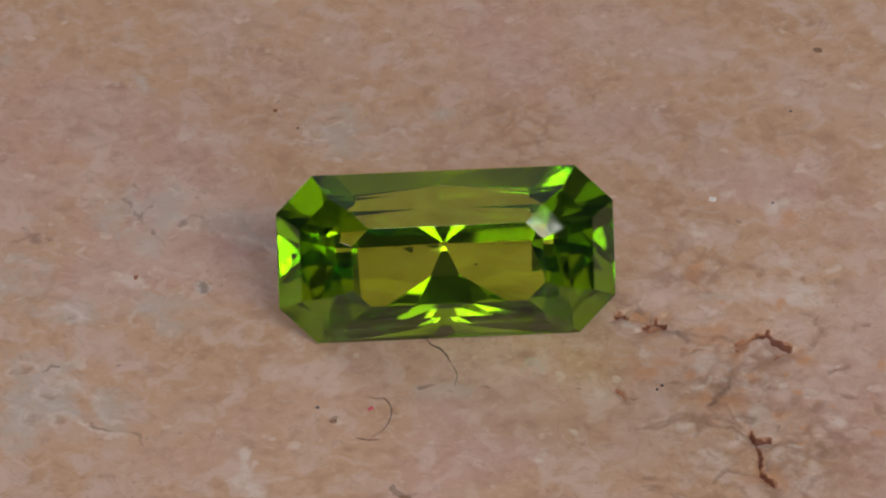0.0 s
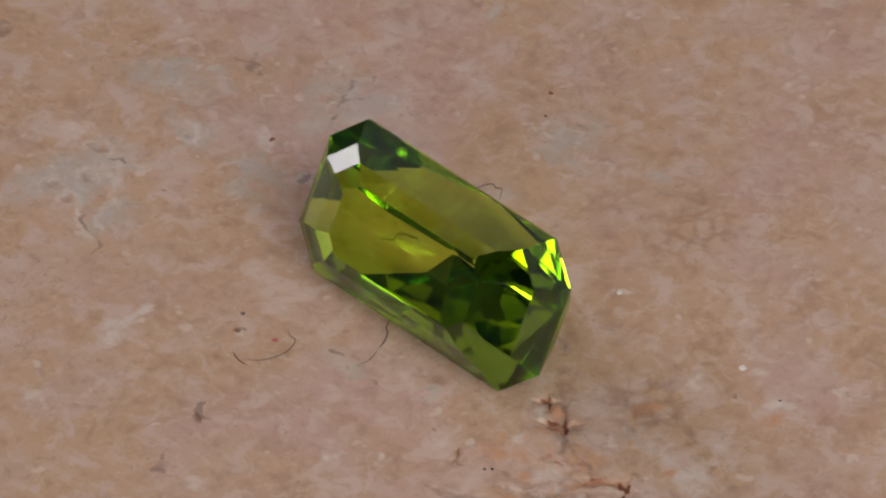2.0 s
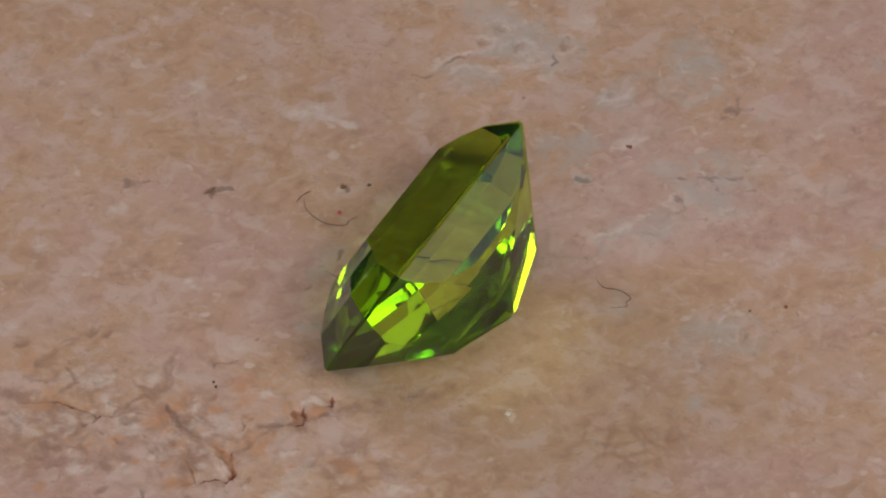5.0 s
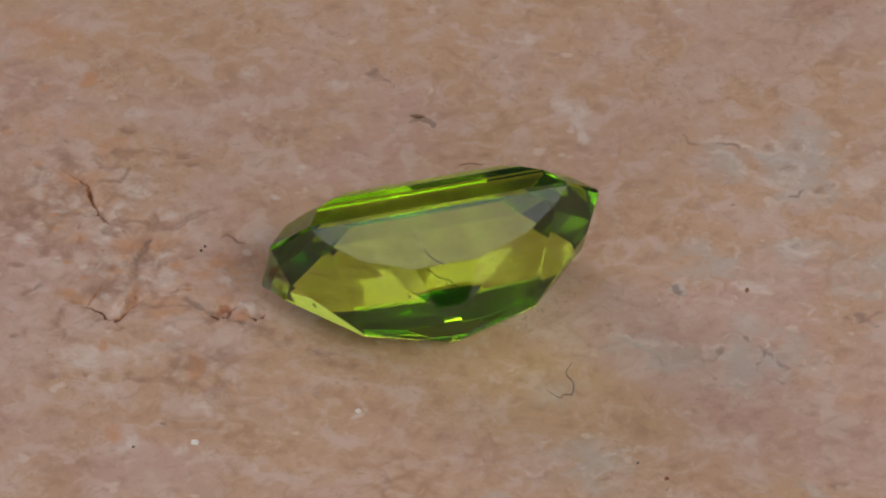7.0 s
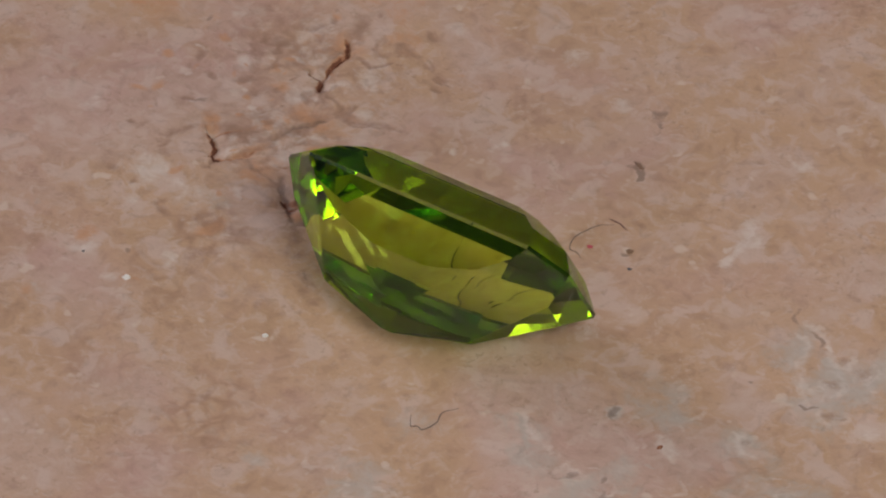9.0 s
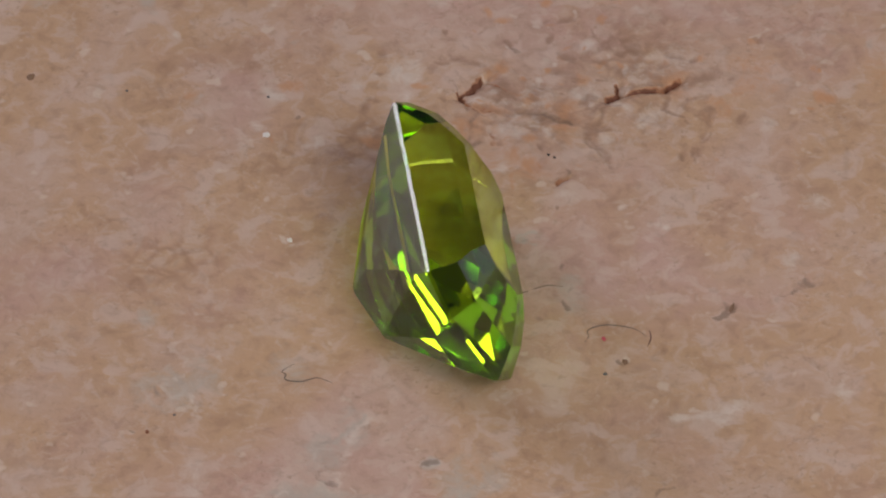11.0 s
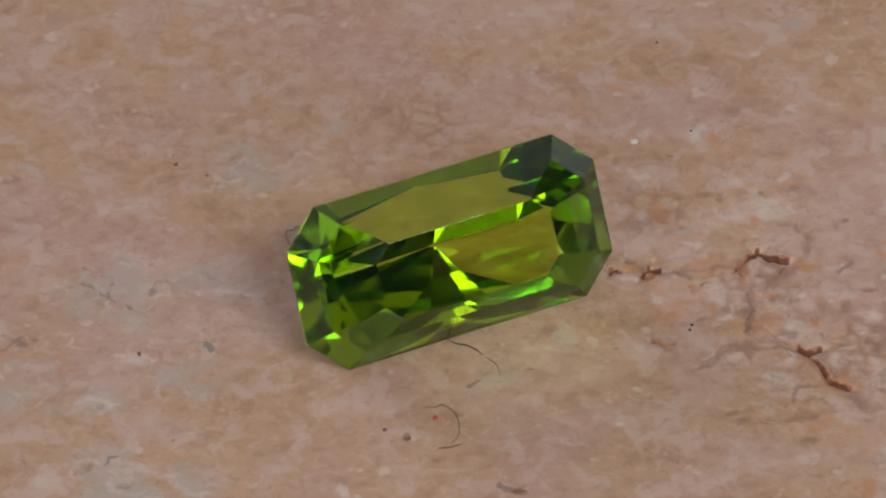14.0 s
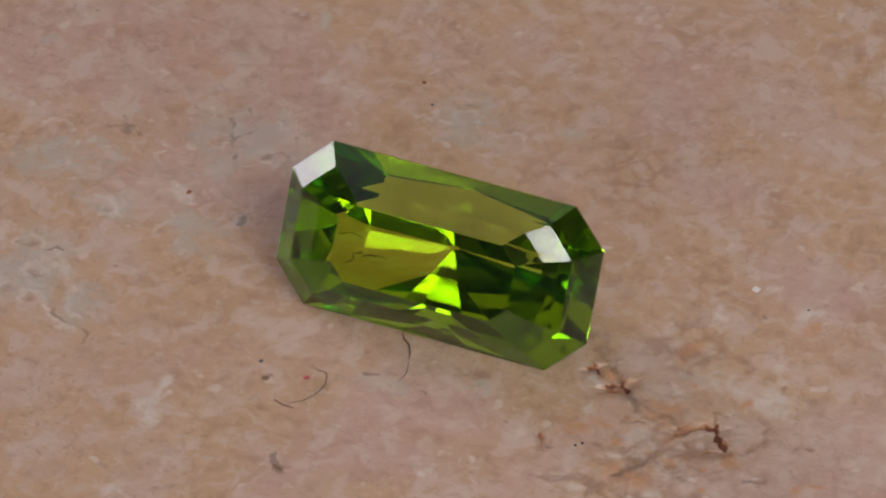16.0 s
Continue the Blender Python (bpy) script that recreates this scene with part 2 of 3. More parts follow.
def stone_tile():
    across, along = axis_steps(0.006, 0.013), axis_steps(-0.0105, -0.0004)
    n, rows = len(across), len(along)
    gx, gy = np.meshgrid(across, along, indexing="xy")
    flat_x, flat_y = gx.ravel() * 1000, gy.ravel() * 1000
    m = Marks(flat_x, flat_y)
    # rust-brown pits along the broken seam
    m.warp(0.09, 4.0, 9.0)
    m.scarp([(11.25, -1.75), (11.56, -1.68), (11.83, -2.17), (12.31, -2.53)], 0.40, 1.25)
    m.scarp([(10.46, -2.32), (10.78, -2.08), (11.25, -1.75)], 0.30, 0.7)
    m.scarp([(10.82, -6.99), (10.95, -7.40), (11.42, -7.44)], 0.30, 1.1)
    m.scarp([(10.99, -7.53), (11.09, -8.37), (11.14, -9.14)], 0.22, 0.8)
    m.scarp([(11.12, -9.09), (11.31, -9.40), (11.59, -9.71)], 0.28, 1.0)
    m.scarp([(7.22, -1.33), (7.65, -0.96), (7.98, -1.22)], 0.42, 1.1)
    m.scarp([(6.23, -0.77), (6.41, -0.58), (6.69, -0.78)], 0.30, 0.85)
    m.scarp([(6.19, -4.73), (6.37, -4.94), (6.55, -5.19)], 0.2, 0.6)
    m.line("pit", [(12.26, -2.62), (11.90, -3.05), (11.51, -3.44)], 0.05, 0.6)
    m.line("pit", [(8.54, -2.64), (8.90, -2.71), (9.21, -2.56)], 0.08, 0.45)
    m.line("pit", [(10.53, -2.68), (10.66, -2.48)], 0.12, 0.6)
    m.line("pit", [(7.40, -1.49), (7.74, -1.37)], 0.13, 0.62)
    m.warp(0.32, 1.1, 0.0)
    # veins and crumbs round the pits
    m.line("dark", [(10.31, -3.65), (10.05, -4.58), (9.58, -5.65)], 0.10, 0.75)
    m.line("brown", [(9.58, -5.65), (8.99, -6.57)], 0.16, 0.7)
    m.line("brown", [(6.83, -6.98), (7.56, -6.38), (8.21, -6.12), (9.05, -6.26), (9.63, -5.81)], 0.12, 0.75)
    m.line("brown", [(13.69, -1.60), (13.41, -2.07), (13.12, -2.53)], 0.16, 0.7)
    m.line("brown", [(13.81, -3.80), (14.23, -3.60)], 0.14, 0.75)
    m.line("brown", [(13.57, -7.43), (13.65, -8.12), (14.15, -8.39), (14.57, -7.97)], 0.2, 0.7)
    m.line("brown", [(9.52, -9.64), (9.94, -9.07), (10.65, -9.20)], 0.10, 0.8)
    m.line("brown", [(10.65, -5.98), (11.06, -6.18)], 0.14, 0.8)
    m.line("brown", [(11.31, -4.60), (11.73, -4.38)], 0.3, 0.5)
    m.line("brown", [(11.63, -7.46), (12.23, -7.86), (12.83, -8.25)], 0.16, 0.6)
    for x, y, size in [(6.74, -1.19, 0.2), (11.18, -2.41, 0.3), (11.52, -2.97, 0.22), (10.06, -3.49, 0.22), (10.4, -7.44, 0.35), (11.81, -8.23, 0.4), (12.93, 0.39, 0.9), (9.15, -4.64, 0.3)]:
        m.blot("pale", x, y, size, size * 0.75, 20, 1.0)
    for x, y, size in [(7.11, -3.82, 0.4), (10.23, -5.59, 0.35), (9.06, 1.27, 0.3), (9.53, -2.3, 0.5), (6.98, -0.83, 0.3)]:
        m.blot("orange", x, y, size, size * 0.8, 0, 0.85)
    # darker threads of the seam
    m.line("brown", [(10.13, -3.35), (10.10, -4.16), (9.79, -4.89), (9.62, -5.49), (9.43, -6.09), (8.98, -6.40), (8.98, -6.93)], 0.22, 0.8)
    m.line("brown", [(10.48, -2.53), (9.89, -2.90), (9.73, -3.27)], 0.15, 0.6)
    m.line("brown", [(11.32, -3.24), (11.45, -3.84), (11.39, -4.50)], 0.35, 0.6)
    m.line("brown", [(13.56, -1.62), (13.36, -2.05), (12.95, -2.60)], 0.2, 0.6)
    m.line("brown", [(13.29, -7.96), (13.78, -8.48), (14.47, -8.03)], 0.25, 0.65)
    m.line("brown", [(12.01, -8.08), (12.70, -8.36)], 0.2, 0.6)
    m.line("brown", [(10.51, -6.04), (11.01, -6.38)], 0.18, 0.6)
    m.line("brown", [(11.08, -2.88), (12.17, -2.74)], 0.12, 0.5)
    m.line("brown", [(8.44, 1.08), (9.24, 1.28)], 0.2, 0.5)
    m.line("brown", [(8.49, -2.81), (9.21, -2.68)], 0.12, 0.6)
    m.line("brown", [(6.97, -6.85), (7.75, -6.42), (8.54, -6.23)], 0.14, 0.5)
    m.blot("dark", 13.73, -3.88, 0.3, 0.14, 25, 0.65)
    m.blot("dark", 6.26, -4.90, 0.16, 0.1, 0, 0.7)
    m.blot("orange", 9.95, -5.30, 0.35, 0.25, 0, 0.9)
    m.blot("orange", 9.57, -1.70, 0.9, 0.35, 0, 0.7)
    m.blot("orange", 7.02, -4.17, 0.6, 0.2, 0, 0.7)
    m.blot("orange", 10.68, -2.22, 0.35, 0.2, 30, 0.9)
    m.blot("pale", 6.67, -1.15, 0.28, 0.2, 0, 1.0)
    m.blot("pale", 11.08, -2.46, 0.35, 0.22, 0, 0.9)
    m.blot("pale", 11.76, -8.47, 0.5, 0.3, 0, 0.95)
    m.blot("pale", 10.45, -7.37, 0.35, 0.3, 0, 0.9)
    m.blot("pale", 10.42, -6.19, 0.25, 0.15, 0, 0.9)
    m.blot("dark", -0.67, -4.49, 0.1, 0.09, 0, 0.9)
    m.blot("dark", 1.58, -4.61, 0.22, 0.1, 0, 0.7)
    m.blot("dark", 0.28, -4.78, 0.12, 0.08, 0, 0.6)
    m.blot("dark", -1.13, -3.49, 0.3, 0.3, 0, 0.5)
    m.blot("grey", 3.20, -3.39, 0.3, 0.2, 0, 0.9)
    m.blot("brown", 2.64, -2.90, 0.7, 0.3, 0, 0.5)
    m.blot("brown", 3.59, -3.99, 0.4, 0.15, 0, 0.55)
    m.blot("brown", 1.02, -3.48, 0.8, 0.35, 0, 0.45)
    m.line("brown", [(10.95, -3.3), (10.56, -3.5), (10.12, -4.5), (9.58, -6.0), (8.3, -6.27), (7.4, -6.7)], 0.22, 0.8)
    m.line("brown", [(9.6, -6.0), (10.84, -6.92), (11.1, -7.5)], 0.2, 0.7)
    m.line("brown", [(11.3, -8.0), (11.33, -9.9), (11.8, -11.0)], 0.3, 0.7)
    m.line("brown", [(12.5, -7.4), (13.2, -6.6), (13.9, -7.3), (13.2, -8.2)], 0.22, 0.7)
    m.line("brown", [(9.4, -10.5), (10.2, -9.7), (10.6, -10.6)], 0.2, 0.6)
    m.blot("brown", 8.7, 1.65, 1.1, 0.7, 20, 0.65)
    m.blot("brown", 8.5, 2.9, 0.6, 0.5, 0, 0.55)
    m.blot("brown", 9.5, 1.7, 0.8, 0.5, 0, 0.6)
    m.blot("brown", 5.8, 0.9, 0.5, 0.4, 0, 0.7)
    m.blot("brown", 13.6, 15.4, 0.9, 0.35, 20, 0.7)
    m.blot("brown", 11.2, -9.3, 1.0, 0.8, 0, 0.5)
    m.blot("brown", 10.4, -4.4, 1.3, 1.0, 0, 0.5)
    m.blot("brown", -16.7, -13.0, 1.8, 1.0, 0, 0.6)
    m.blot("brown", -0.3, -7.5, 0.7, 0.25, 0, 0.5)
    m.blot("brown", -3.2, -7.7, 0.6, 0.2, 0, 0.5)
    m.blot("brown", 2.4, 10.5, 0.8, 0.5, 0, 0.5)
    m.blot("brown", 12.6, -3.8, 0.9, 0.3, 40, 0.5)
    m.line("brown", [(7.95, -1.31), (6.39, -0.26), (5.66, 0.72), (4.14, 2.22), (3.42, 2.61)], 0.16, 0.5)
    # broken, nodular ground round the seam
    for x, y, r in ((10.6, -4.2, 2.6), (11.2, -8.6, 2.4), (8.9, 1.8, 1.5), (13.4, -7.3, 1.6), (0.2, -4.3, 1.3), (5.6, 0.6, 0.9), (9.2, 5.6, 1.2), (3.0, 9.5, 2.2)):
        m.blot("seam", x, y, r, r * 0.8, 20, 0.9)
    m.blot("orange", 10.0, -5.6, 0.8, 0.6, 0, 0.8)
    m.blot("orange", 9.3, -2.9, 1.0, 0.4, 0, 0.6)
    m.blot("orange", 11.4, -9.3, 1.2, 1.0, 0, 0.65)
    m.blot("orange", 11.6, -12.5, 1.4, 1.0, 0, 0.6)
    m.blot("orange", 7.3, -4.3, 0.5, 0.4, 0, 0.5)
    m.blot("orange", 11.6, -17.9, 1.8, 1.2, 0, 0.6)
    m.blot("orange", -13.6, 8.0, 1.5, 0.8, 0, 0.4)
    # grey-blue weathered patches
    m.blot("grey", -3.55, 9.75, 1.0, 1.2, 20, 0.75)
    m.blot("grey", -10.6, 5.4, 1.4, 1.3, 30, 0.75)
    m.blot("grey", -7.9, 4.7, 1.2, 0.9, 0, 0.6)
    m.blot("grey", -13.7, -4.7, 1.0, 1.6, 0, 0.8)
    m.blot("grey", -14.6, -5.7, 0.9, 1.6, -15, 0.75)
    m.blot("grey", -11.5, -5.0, 0.9, 0.7, 0, 0.55)
    m.blot("grey", -13.6, -0.4, 1.3, 0.5, -20, 0.55)
    m.blot("grey", -9.4, -0.8, 0.9, 0.6, 0, 0.6)
    m.blot("grey", -6.4, 3.5, 0.9, 0.6, 0, 0.55)
    m.blot("grey", -11.65, 5.0, 1.0, 0.6, 0, 0.6)
    m.blot("grey", -17.0, 0.5, 1.0, 0.6, 0, 0.5)
    m.blot("grey", -2.9, 5.6, 1.4, 1.0, 0, 0.4)
    m.blot("grey", 0.0, -4.7, 1.5, 0.5, 0, 0.45)
    m.blot("grey", -8.36, 1.05, 0.24, 0.2, 0, 1.0)
    m.blot("dark", -8.36, 1.05, 0.16, 0.13, 0, 0.8)
    m.blot("dark", -0.54, -4.48, 0.22, 0.1, 0, 0.7)
    m.blot("pale", -11.2, 1.2, 0.5, 0.3, 0, 0.8)
    m.blot("pale", -6.6, -9.7, 0.35, 0.9, 10, 0.8)
    m.blot("pale", 9.2, 6.3, 0.6, 0.25, 0, 0.7)
    m.blot("pale", 11.2, -4.6, 0.8, 0.6, 0, 0.6)
    m.blot("pale", 10.9, 0.4, 0.9, 0.8, 0, 0.55)
    m.blot("pale", -8.6, 9.4, 1.2, 0.5, 0, 0.5)
    m.line("pale", [(-7.92, 4.03), (-7.0, 3.6), (-5.8, 2.95)], 0.14, 0.8)
    m.line("pale", [(-13.8, -3.2), (-12.6, -4.2), (-11.8, -5.6)], 0.2, 0.6)
    # thin dark scratches filled with dirt
    m.line("dark", [(-0.35, -13.4), (-0.47, -12.6), (-0.7, -12.0)], 0.08, 0.7)
    m.line("dark", [(-1.13, -10.34), (-1.45, -10.1), (-1.7, -9.8)], 0.12, 0.8)
    m.line("dark", [(6.2, -4.7), (6.8, -5.3), (7.0, -5.1)], 0.08, 0.6)
    m.line("dark", [(-9.2, 4.4), (-8.8, 5.0), (-8.2, 4.6)], 0.1, 0.6)
    m.line("dark", [(-15.2, 3.9), (-14.4, 4.1), (-13.9, 3.7)], 0.1, 0.6)
    m.line("dark", [(-11.4, 5.9), (-10.7, 4.9), (-10.3, 4.0)], 0.1, 0.6)

    # smaller stains and cracks
    m.line("dark", [(-22.1, -1.66), (-22.24, -1.1), (-22.81, -0.51)], 0.12, 0.6)
    m.blot("grey", -14.35, -5.08, 1.22, 1.41, 47, 0.7)
    m.blot("grey", -10.15, -0.1, 0.81, 1.10, 47, 0.6)
    m.blot("grey", -15.0, 1.7, 1.24, 1.28, 47, 0.5)
    m.blot("pale", -16.0, -3.13, 0.51, 0.49, 47, 0.7)
    m.blot("pale", -12.78, -0.37, 0.41, 0.48, 47, 0.7)
    m.line("dark", [(-1.67, -9.68), (-1.0, -10.06)], 0.12, 0.7)
    m.line("dark", [(0.01, -13.11), (-0.31, -12.58)], 0.1, 0.6)
    m.line("grey", [(2.9, -3.66), (2.95, -3.16), (3.48, -3.25), (3.66, -3.81)], 0.1, 0.8)
    m.line("pale", [(-6.95, -9.84), (-6.82, -9.03), (-6.46, -8.42)], 0.12, 0.7)
    m.blot("brown", 8.71, 1.51, 1.19, 0.74, 47, 0.65)
    m.line("brown", [(8.23, -1.42), (9.29, -2.45), (10.51, -2.86)], 0.16, 0.5)
    m.blot("orange", 7.34, -3.68, 0.98, 0.74, 47, 0.7)
    m.blot("pale", 11.94, 5.0, 0.35, 0.30, 47, 0.8)
    m.blot("grey", -14.2, -4.2, 1.65, 0.81, -67, 0.7)
    m.blot("grey", -16.92, 0.71, 1.04, 0.81, -67, 0.6)
    m.blot("pale", -7.11, -9.44, 0.51, 0.32, -68, 0.8)
    m.line("brown", [(11.21, -1.86), (9.51, -2.24), (7.95, -1.31), (6.39, -0.26), (5.66, 0.72), (4.14, 2.22), (3.42, 2.61)], 0.13, 0.6)
    m.line("dark", [(10.92, -1.94), (9.6, -2.21), (8.79, -1.81)], 0.09, 0.4)
    m.line("dark", [(5.4, 1.04), (4.14, 2.22), (3.47, 2.59)], 0.09, 0.3)
    m.blot("brown", 8.96, 1.28, 1.08, 1.02, -68, 0.65)
    m.blot("brown", 12.13, -8.74, 1.38, 0.88, -67, 0.65)
    m.blot("brown", 5.22, 3.76, 0.60, 0.41, -67, 0.6)
    m.blot("grey", -3.4, 9.25, 1.20, 1.07, -67, 0.65)
    m.line("dark", [(-10.7, 4.57), (-10.36, 5.8), (-10.81, 6.72)], 0.1, 0.5)
    m.line("dark", [(-14.29, 3.67), (-14.98, 4.5)], 0.1, 0.6)
    m.blot("brown", 11.57, -3.24, 1.23, 0.57, 24, 0.75)
    m.line("dark", [(11.26, -8.97), (10.87, -7.21)], 0.12, 0.4)
    m.blot("brown", 14.15, -8.56, 1.45, 1.45, 24, 0.6)
    m.blot("orange", 19.89, -7.59, 1.24, 1.14, 24, 0.7)
    m.blot("orange", 10.02, -5.67, 0.82, 0.80, 24, 0.7)
    m.line("dark", [(8.92, -2.19), (7.59, -1.08), (6.89, -0.54)], 0.12, 0.6)
    m.line("dark", [(-0.05, -13.69), (-0.48, -12.82)], 0.1, 0.6)
    m.line("dark", [(-1.18, -10.17), (-1.68, -9.94)], 0.1, 0.7)
    m.line("dark", [(-3.7, -6.04), (-4.03, -6.39)], 0.09, 0.7)
    m.blot("grey", -13.94, -4.17, 0.79, 2.11, 25, 0.75)
    m.blot("grey", -11.64, -5.48, 0.60, 1.22, 24, 0.6)
    m.blot("grey", -15.92, 1.49, 1.18, 1.19, 24, 0.65)
    m.blot("grey", -3.24, 8.8, 0.98, 0.74, 24, 0.65)
    m.line("brown", [(8.8, -1.73), (6.76, -0.26), (4.33, 2.02)], 0.3, 0.55)
    m.blot("pale", 0.97, -12.56, 0.28, 0.34, -72, 0.9)
    m.blot("pale", 4.55, -6.97, 0.16, 0.20, -72, 0.9)
    m.blot("pale", 3.61, -8.02, 0.16, 0.20, -72, 0.9)
    m.blot("pale", -6.15, -13.73, 0.39, 0.47, -72, 0.9)
    m.blot("pale", 12.27, 5.15, 0.28, 0.36, -72, 0.9)
    m.blot("pale", 10.36, 5.78, 0.28, 0.36, -72, 0.9)
    m.blot("pale", 4.02, 5.25, 0.16, 0.20, -72, 0.9)
    m.blot("pale", -6.97, -9.04, 0.39, 0.46, -71, 0.9)
    m.blot("grey", -10.54, 3.77, 1.18, 0.73, -71, 0.65)
    m.blot("grey", -9.0, 0.14, 0.78, 0.73, -71, 0.55)
    m.line("dark", [(-1.66, -9.66), (-1.32, -9.92), (-1.01, -10.07)], 0.1, 0.8)
    m.line("dark", [(-0.44, -12.5), (-0.1, -13.22)], 0.09, 0.75)
    m.line("brown", [(7.34, -6.41), (8.4, -6.16), (9.33, -6.55), (10.75, -7.07)], 0.14, 0.75)
    m.line("brown", [(7.03, -9.98), (9.14, -10.45), (11.31, -10.65)], 0.18, 0.6)
    m.line("brown", [(10.74, -2.14), (10.12, -3.88), (9.35, -6.49)], 0.18, 0.75)
    m.line("brown", [(11.25, -1.83), (10.32, -2.08), (9.05, -2.25), (8.47, -2.02)], 0.18, 0.45)
    m.line("brown", [(9.73, -5.25), (10.2, -6.16), (10.29, -7.42)], 0.12, 0.6)
    m.line("brown", [(13.0, -6.53), (12.88, -7.65), (12.62, -8.38)], 0.16, 0.6)
    m.line("brown", [(13.64, -7.4), (14.66, -7.93), (14.09, -8.76), (13.53, -8.08)], 0.16, 0.7)
    m.blot("orange", 9.64, -5.49, 0.81, 0.94, -71, 0.8)
    m.blot("orange", 9.84, -10.98, 0.61, 0.62, -71, 0.7)
    m.blot("orange", 18.45, -7.57, 1.25, 1.14, -71, 0.6)
    m.blot("orange", 7.51, -2.13, 0.81, 0.62, -71, 0.6)
    m.blot("pale", 11.17, -6.06, 0.81, 0.38, -71, 0.7)
    m.blot("pale", 9.66, -8.48, 1.01, 0.47, -72, 0.7)
    m.blot("pale", 9.22, -3.27, 0.81, 0.46, -71, 0.7)
    m.blot("pale", 12.58, -9.25, 1.02, 0.79, -71, 0.6)
    m.blot("grey", -14.01, -5.64, 0.79, 0.88, -10, 0.7)
    m.blot("grey", -3.24, 9.42, 0.81, 0.94, -11, 0.6)
    m.blot("grey", -9.13, -0.17, 1.00, 1.06, -11, 0.6)
    m.blot("grey", -12.95, -0.06, 1.19, 0.75, -11, 0.55)
    m.blot("brown", 8.75, 1.69, 1.01, 0.62, -11, 0.6)
    m.blot("brown", -11.7, 12.19, 0.71, 0.32, -11, 0.6)
    m.blot("brown", 8.37, 3.98, 0.61, 1.25, -11, 0.4)

    # nodules with pale rims in the grey patches
    for x, y, r in ((-13.24, -5.99, 0.42), (-14.28, -5.88, 0.50), (-13.81, -4.63, 0.45), (-14.73, -3.26, 0.40), (-12.99, -0.42, 0.40)):
        m.blot("brown", x, y, r * 0.6, r * 0.5, 20, 0.75)
        m.line("pale", [(x + r * math.cos(k * 0.7), y + r * math.sin(k * 0.7)) for k in range(7)], 0.10, 0.55)
    m.line("dark", [(-14.13, -3.43), (-13.74, -2.98), (-13.30, -3.14)], 0.08, 0.65)
    m.line("dark", [(-11.20, -6.48), (-10.70, -6.72), (-10.57, -7.23)], 0.07, 0.6)
    m.line("dark", [(-12.49, -5.92), (-12.19, -6.31), (-11.49, -6.53)], 0.08, 0.6)
    m.line("pale", [(-12.69, -6.21), (-11.99, -6.58), (-11.19, -6.77)], 0.14, 0.8)
    m.line("pale", [(-6.90, -7.75), (-6.97, -8.93), (-6.77, -9.75)], 0.18, 0.95)
    m.line("pale", [(-11.32, 1.69), (-10.86, 1.56), (-10.71, 1.31)], 0.16, 0.95)
    m.line("pale", [(-13.80, 0.05), (-12.80, -0.12), (-12.29, -0.68)], 0.12, 0.85)
    m.line("grey", [(-5.76, 3.16), (-6.52, 3.53), (-7.13, 4.18)], 0.12, 0.9)
    m.line("grey", [(-12.89, -5.60), (-13.64, -5.40), (-14.32, -4.78), (-14.01, -4.18)], 0.2, 0.9)
    m.line("dark", [(-1.74, -9.69), (-1.34, -9.93), (-1.08, -10.14)], 0.08, 0.8)
    m.line("dark", [(-0.49, -12.45), (-0.32, -12.88), (-0.19, -13.23)], 0.07, 0.75)
    m.blot("pale", 1.46, -12.68, 0.28, 0.22, 0, 1.0)
    m.blot("pale", 3.36, -8.25, 0.25, 0.18, 0, 0.9)

    rng = np.random.RandomState(4)
    for _ in range(60):
        x, y = rng.uniform(-21, 21, 2)
        kind = ("grey", "brown", "pale", "dark")[rng.randint(4)]
        size = {"grey": 0.5, "brown": 0.4, "pale": 0.35, "dark": 0.1}[kind] * rng.uniform(0.6, 1.6)
        m.blot(kind, x, y, size, size * rng.uniform(0.3, 0.8), rng.uniform(-40, 40), rng.uniform(0.45, 0.65))

    # scattered orange flecks and pale grains of the broken seam
    for _ in range(150):
        x, y = rng.normal(10.8, 2.6), rng.normal(-5.0, 4.2)
        kind = ("orange", "pale", "brown")[rng.randint(3)]
        size = rng.uniform(0.12, 0.42)
        m.blot(kind, x, y, size, size * rng.uniform(0.4, 0.9), rng.uniform(0, 180), rng.uniform(0.6, 0.95))
    # white crusts in the grey patches
    for cx, cy, spread in ((-14.2, -4.8, 1.3), (-10.0, 0.2, 1.0), (-10.6, 5.0, 1.2), (-3.4, 9.4, 0.9), (-15.8, 1.5, 0.9)):
        for _ in range(9):
            x, y = rng.normal(cx, spread), rng.normal(cy, spread)
            arc, size = rng.uniform(0, 6.28), rng.uniform(0.25, 0.6)
            way = [(x + size * math.cos(arc + k * 0.8), y + size * math.sin(arc + k * 0.8)) for k in range(4)]
            m.line("pale", way, rng.uniform(0.06, 0.11), rng.uniform(0.35, 0.65))

    # the pits go down into the flat top
    ripple = np.array([noise.noise(Vector((a * 1.3, b * 1.3, 5))) for a, b in zip(flat_x, flat_y)])
    gaps = np.array([noise.noise(Vector((a * 1.9, b * 1.9, 12))) for a, b in zip(flat_x, flat_y)])
    m.fields["pit"] *= np.clip(1.05 + 0.5 * gaps, 0.7, 1.15)
    edge = np.clip((m.fields["pit"] - 0.25) / 0.45, 0, 1)
    down = 0.06 * edge * edge * (3 - 2 * edge) + 0.19 * m.fields.pop("sink")
    down += 0.05 * np.clip(m.fields["dark"] - 0.3, 0, 1) + 0.07 * np.clip(m.fields["brown"] - 0.3 + 0.3 * ripple, 0, 1)
    ring = np.maximum(np.abs(flat_x), np.abs(flat_y))
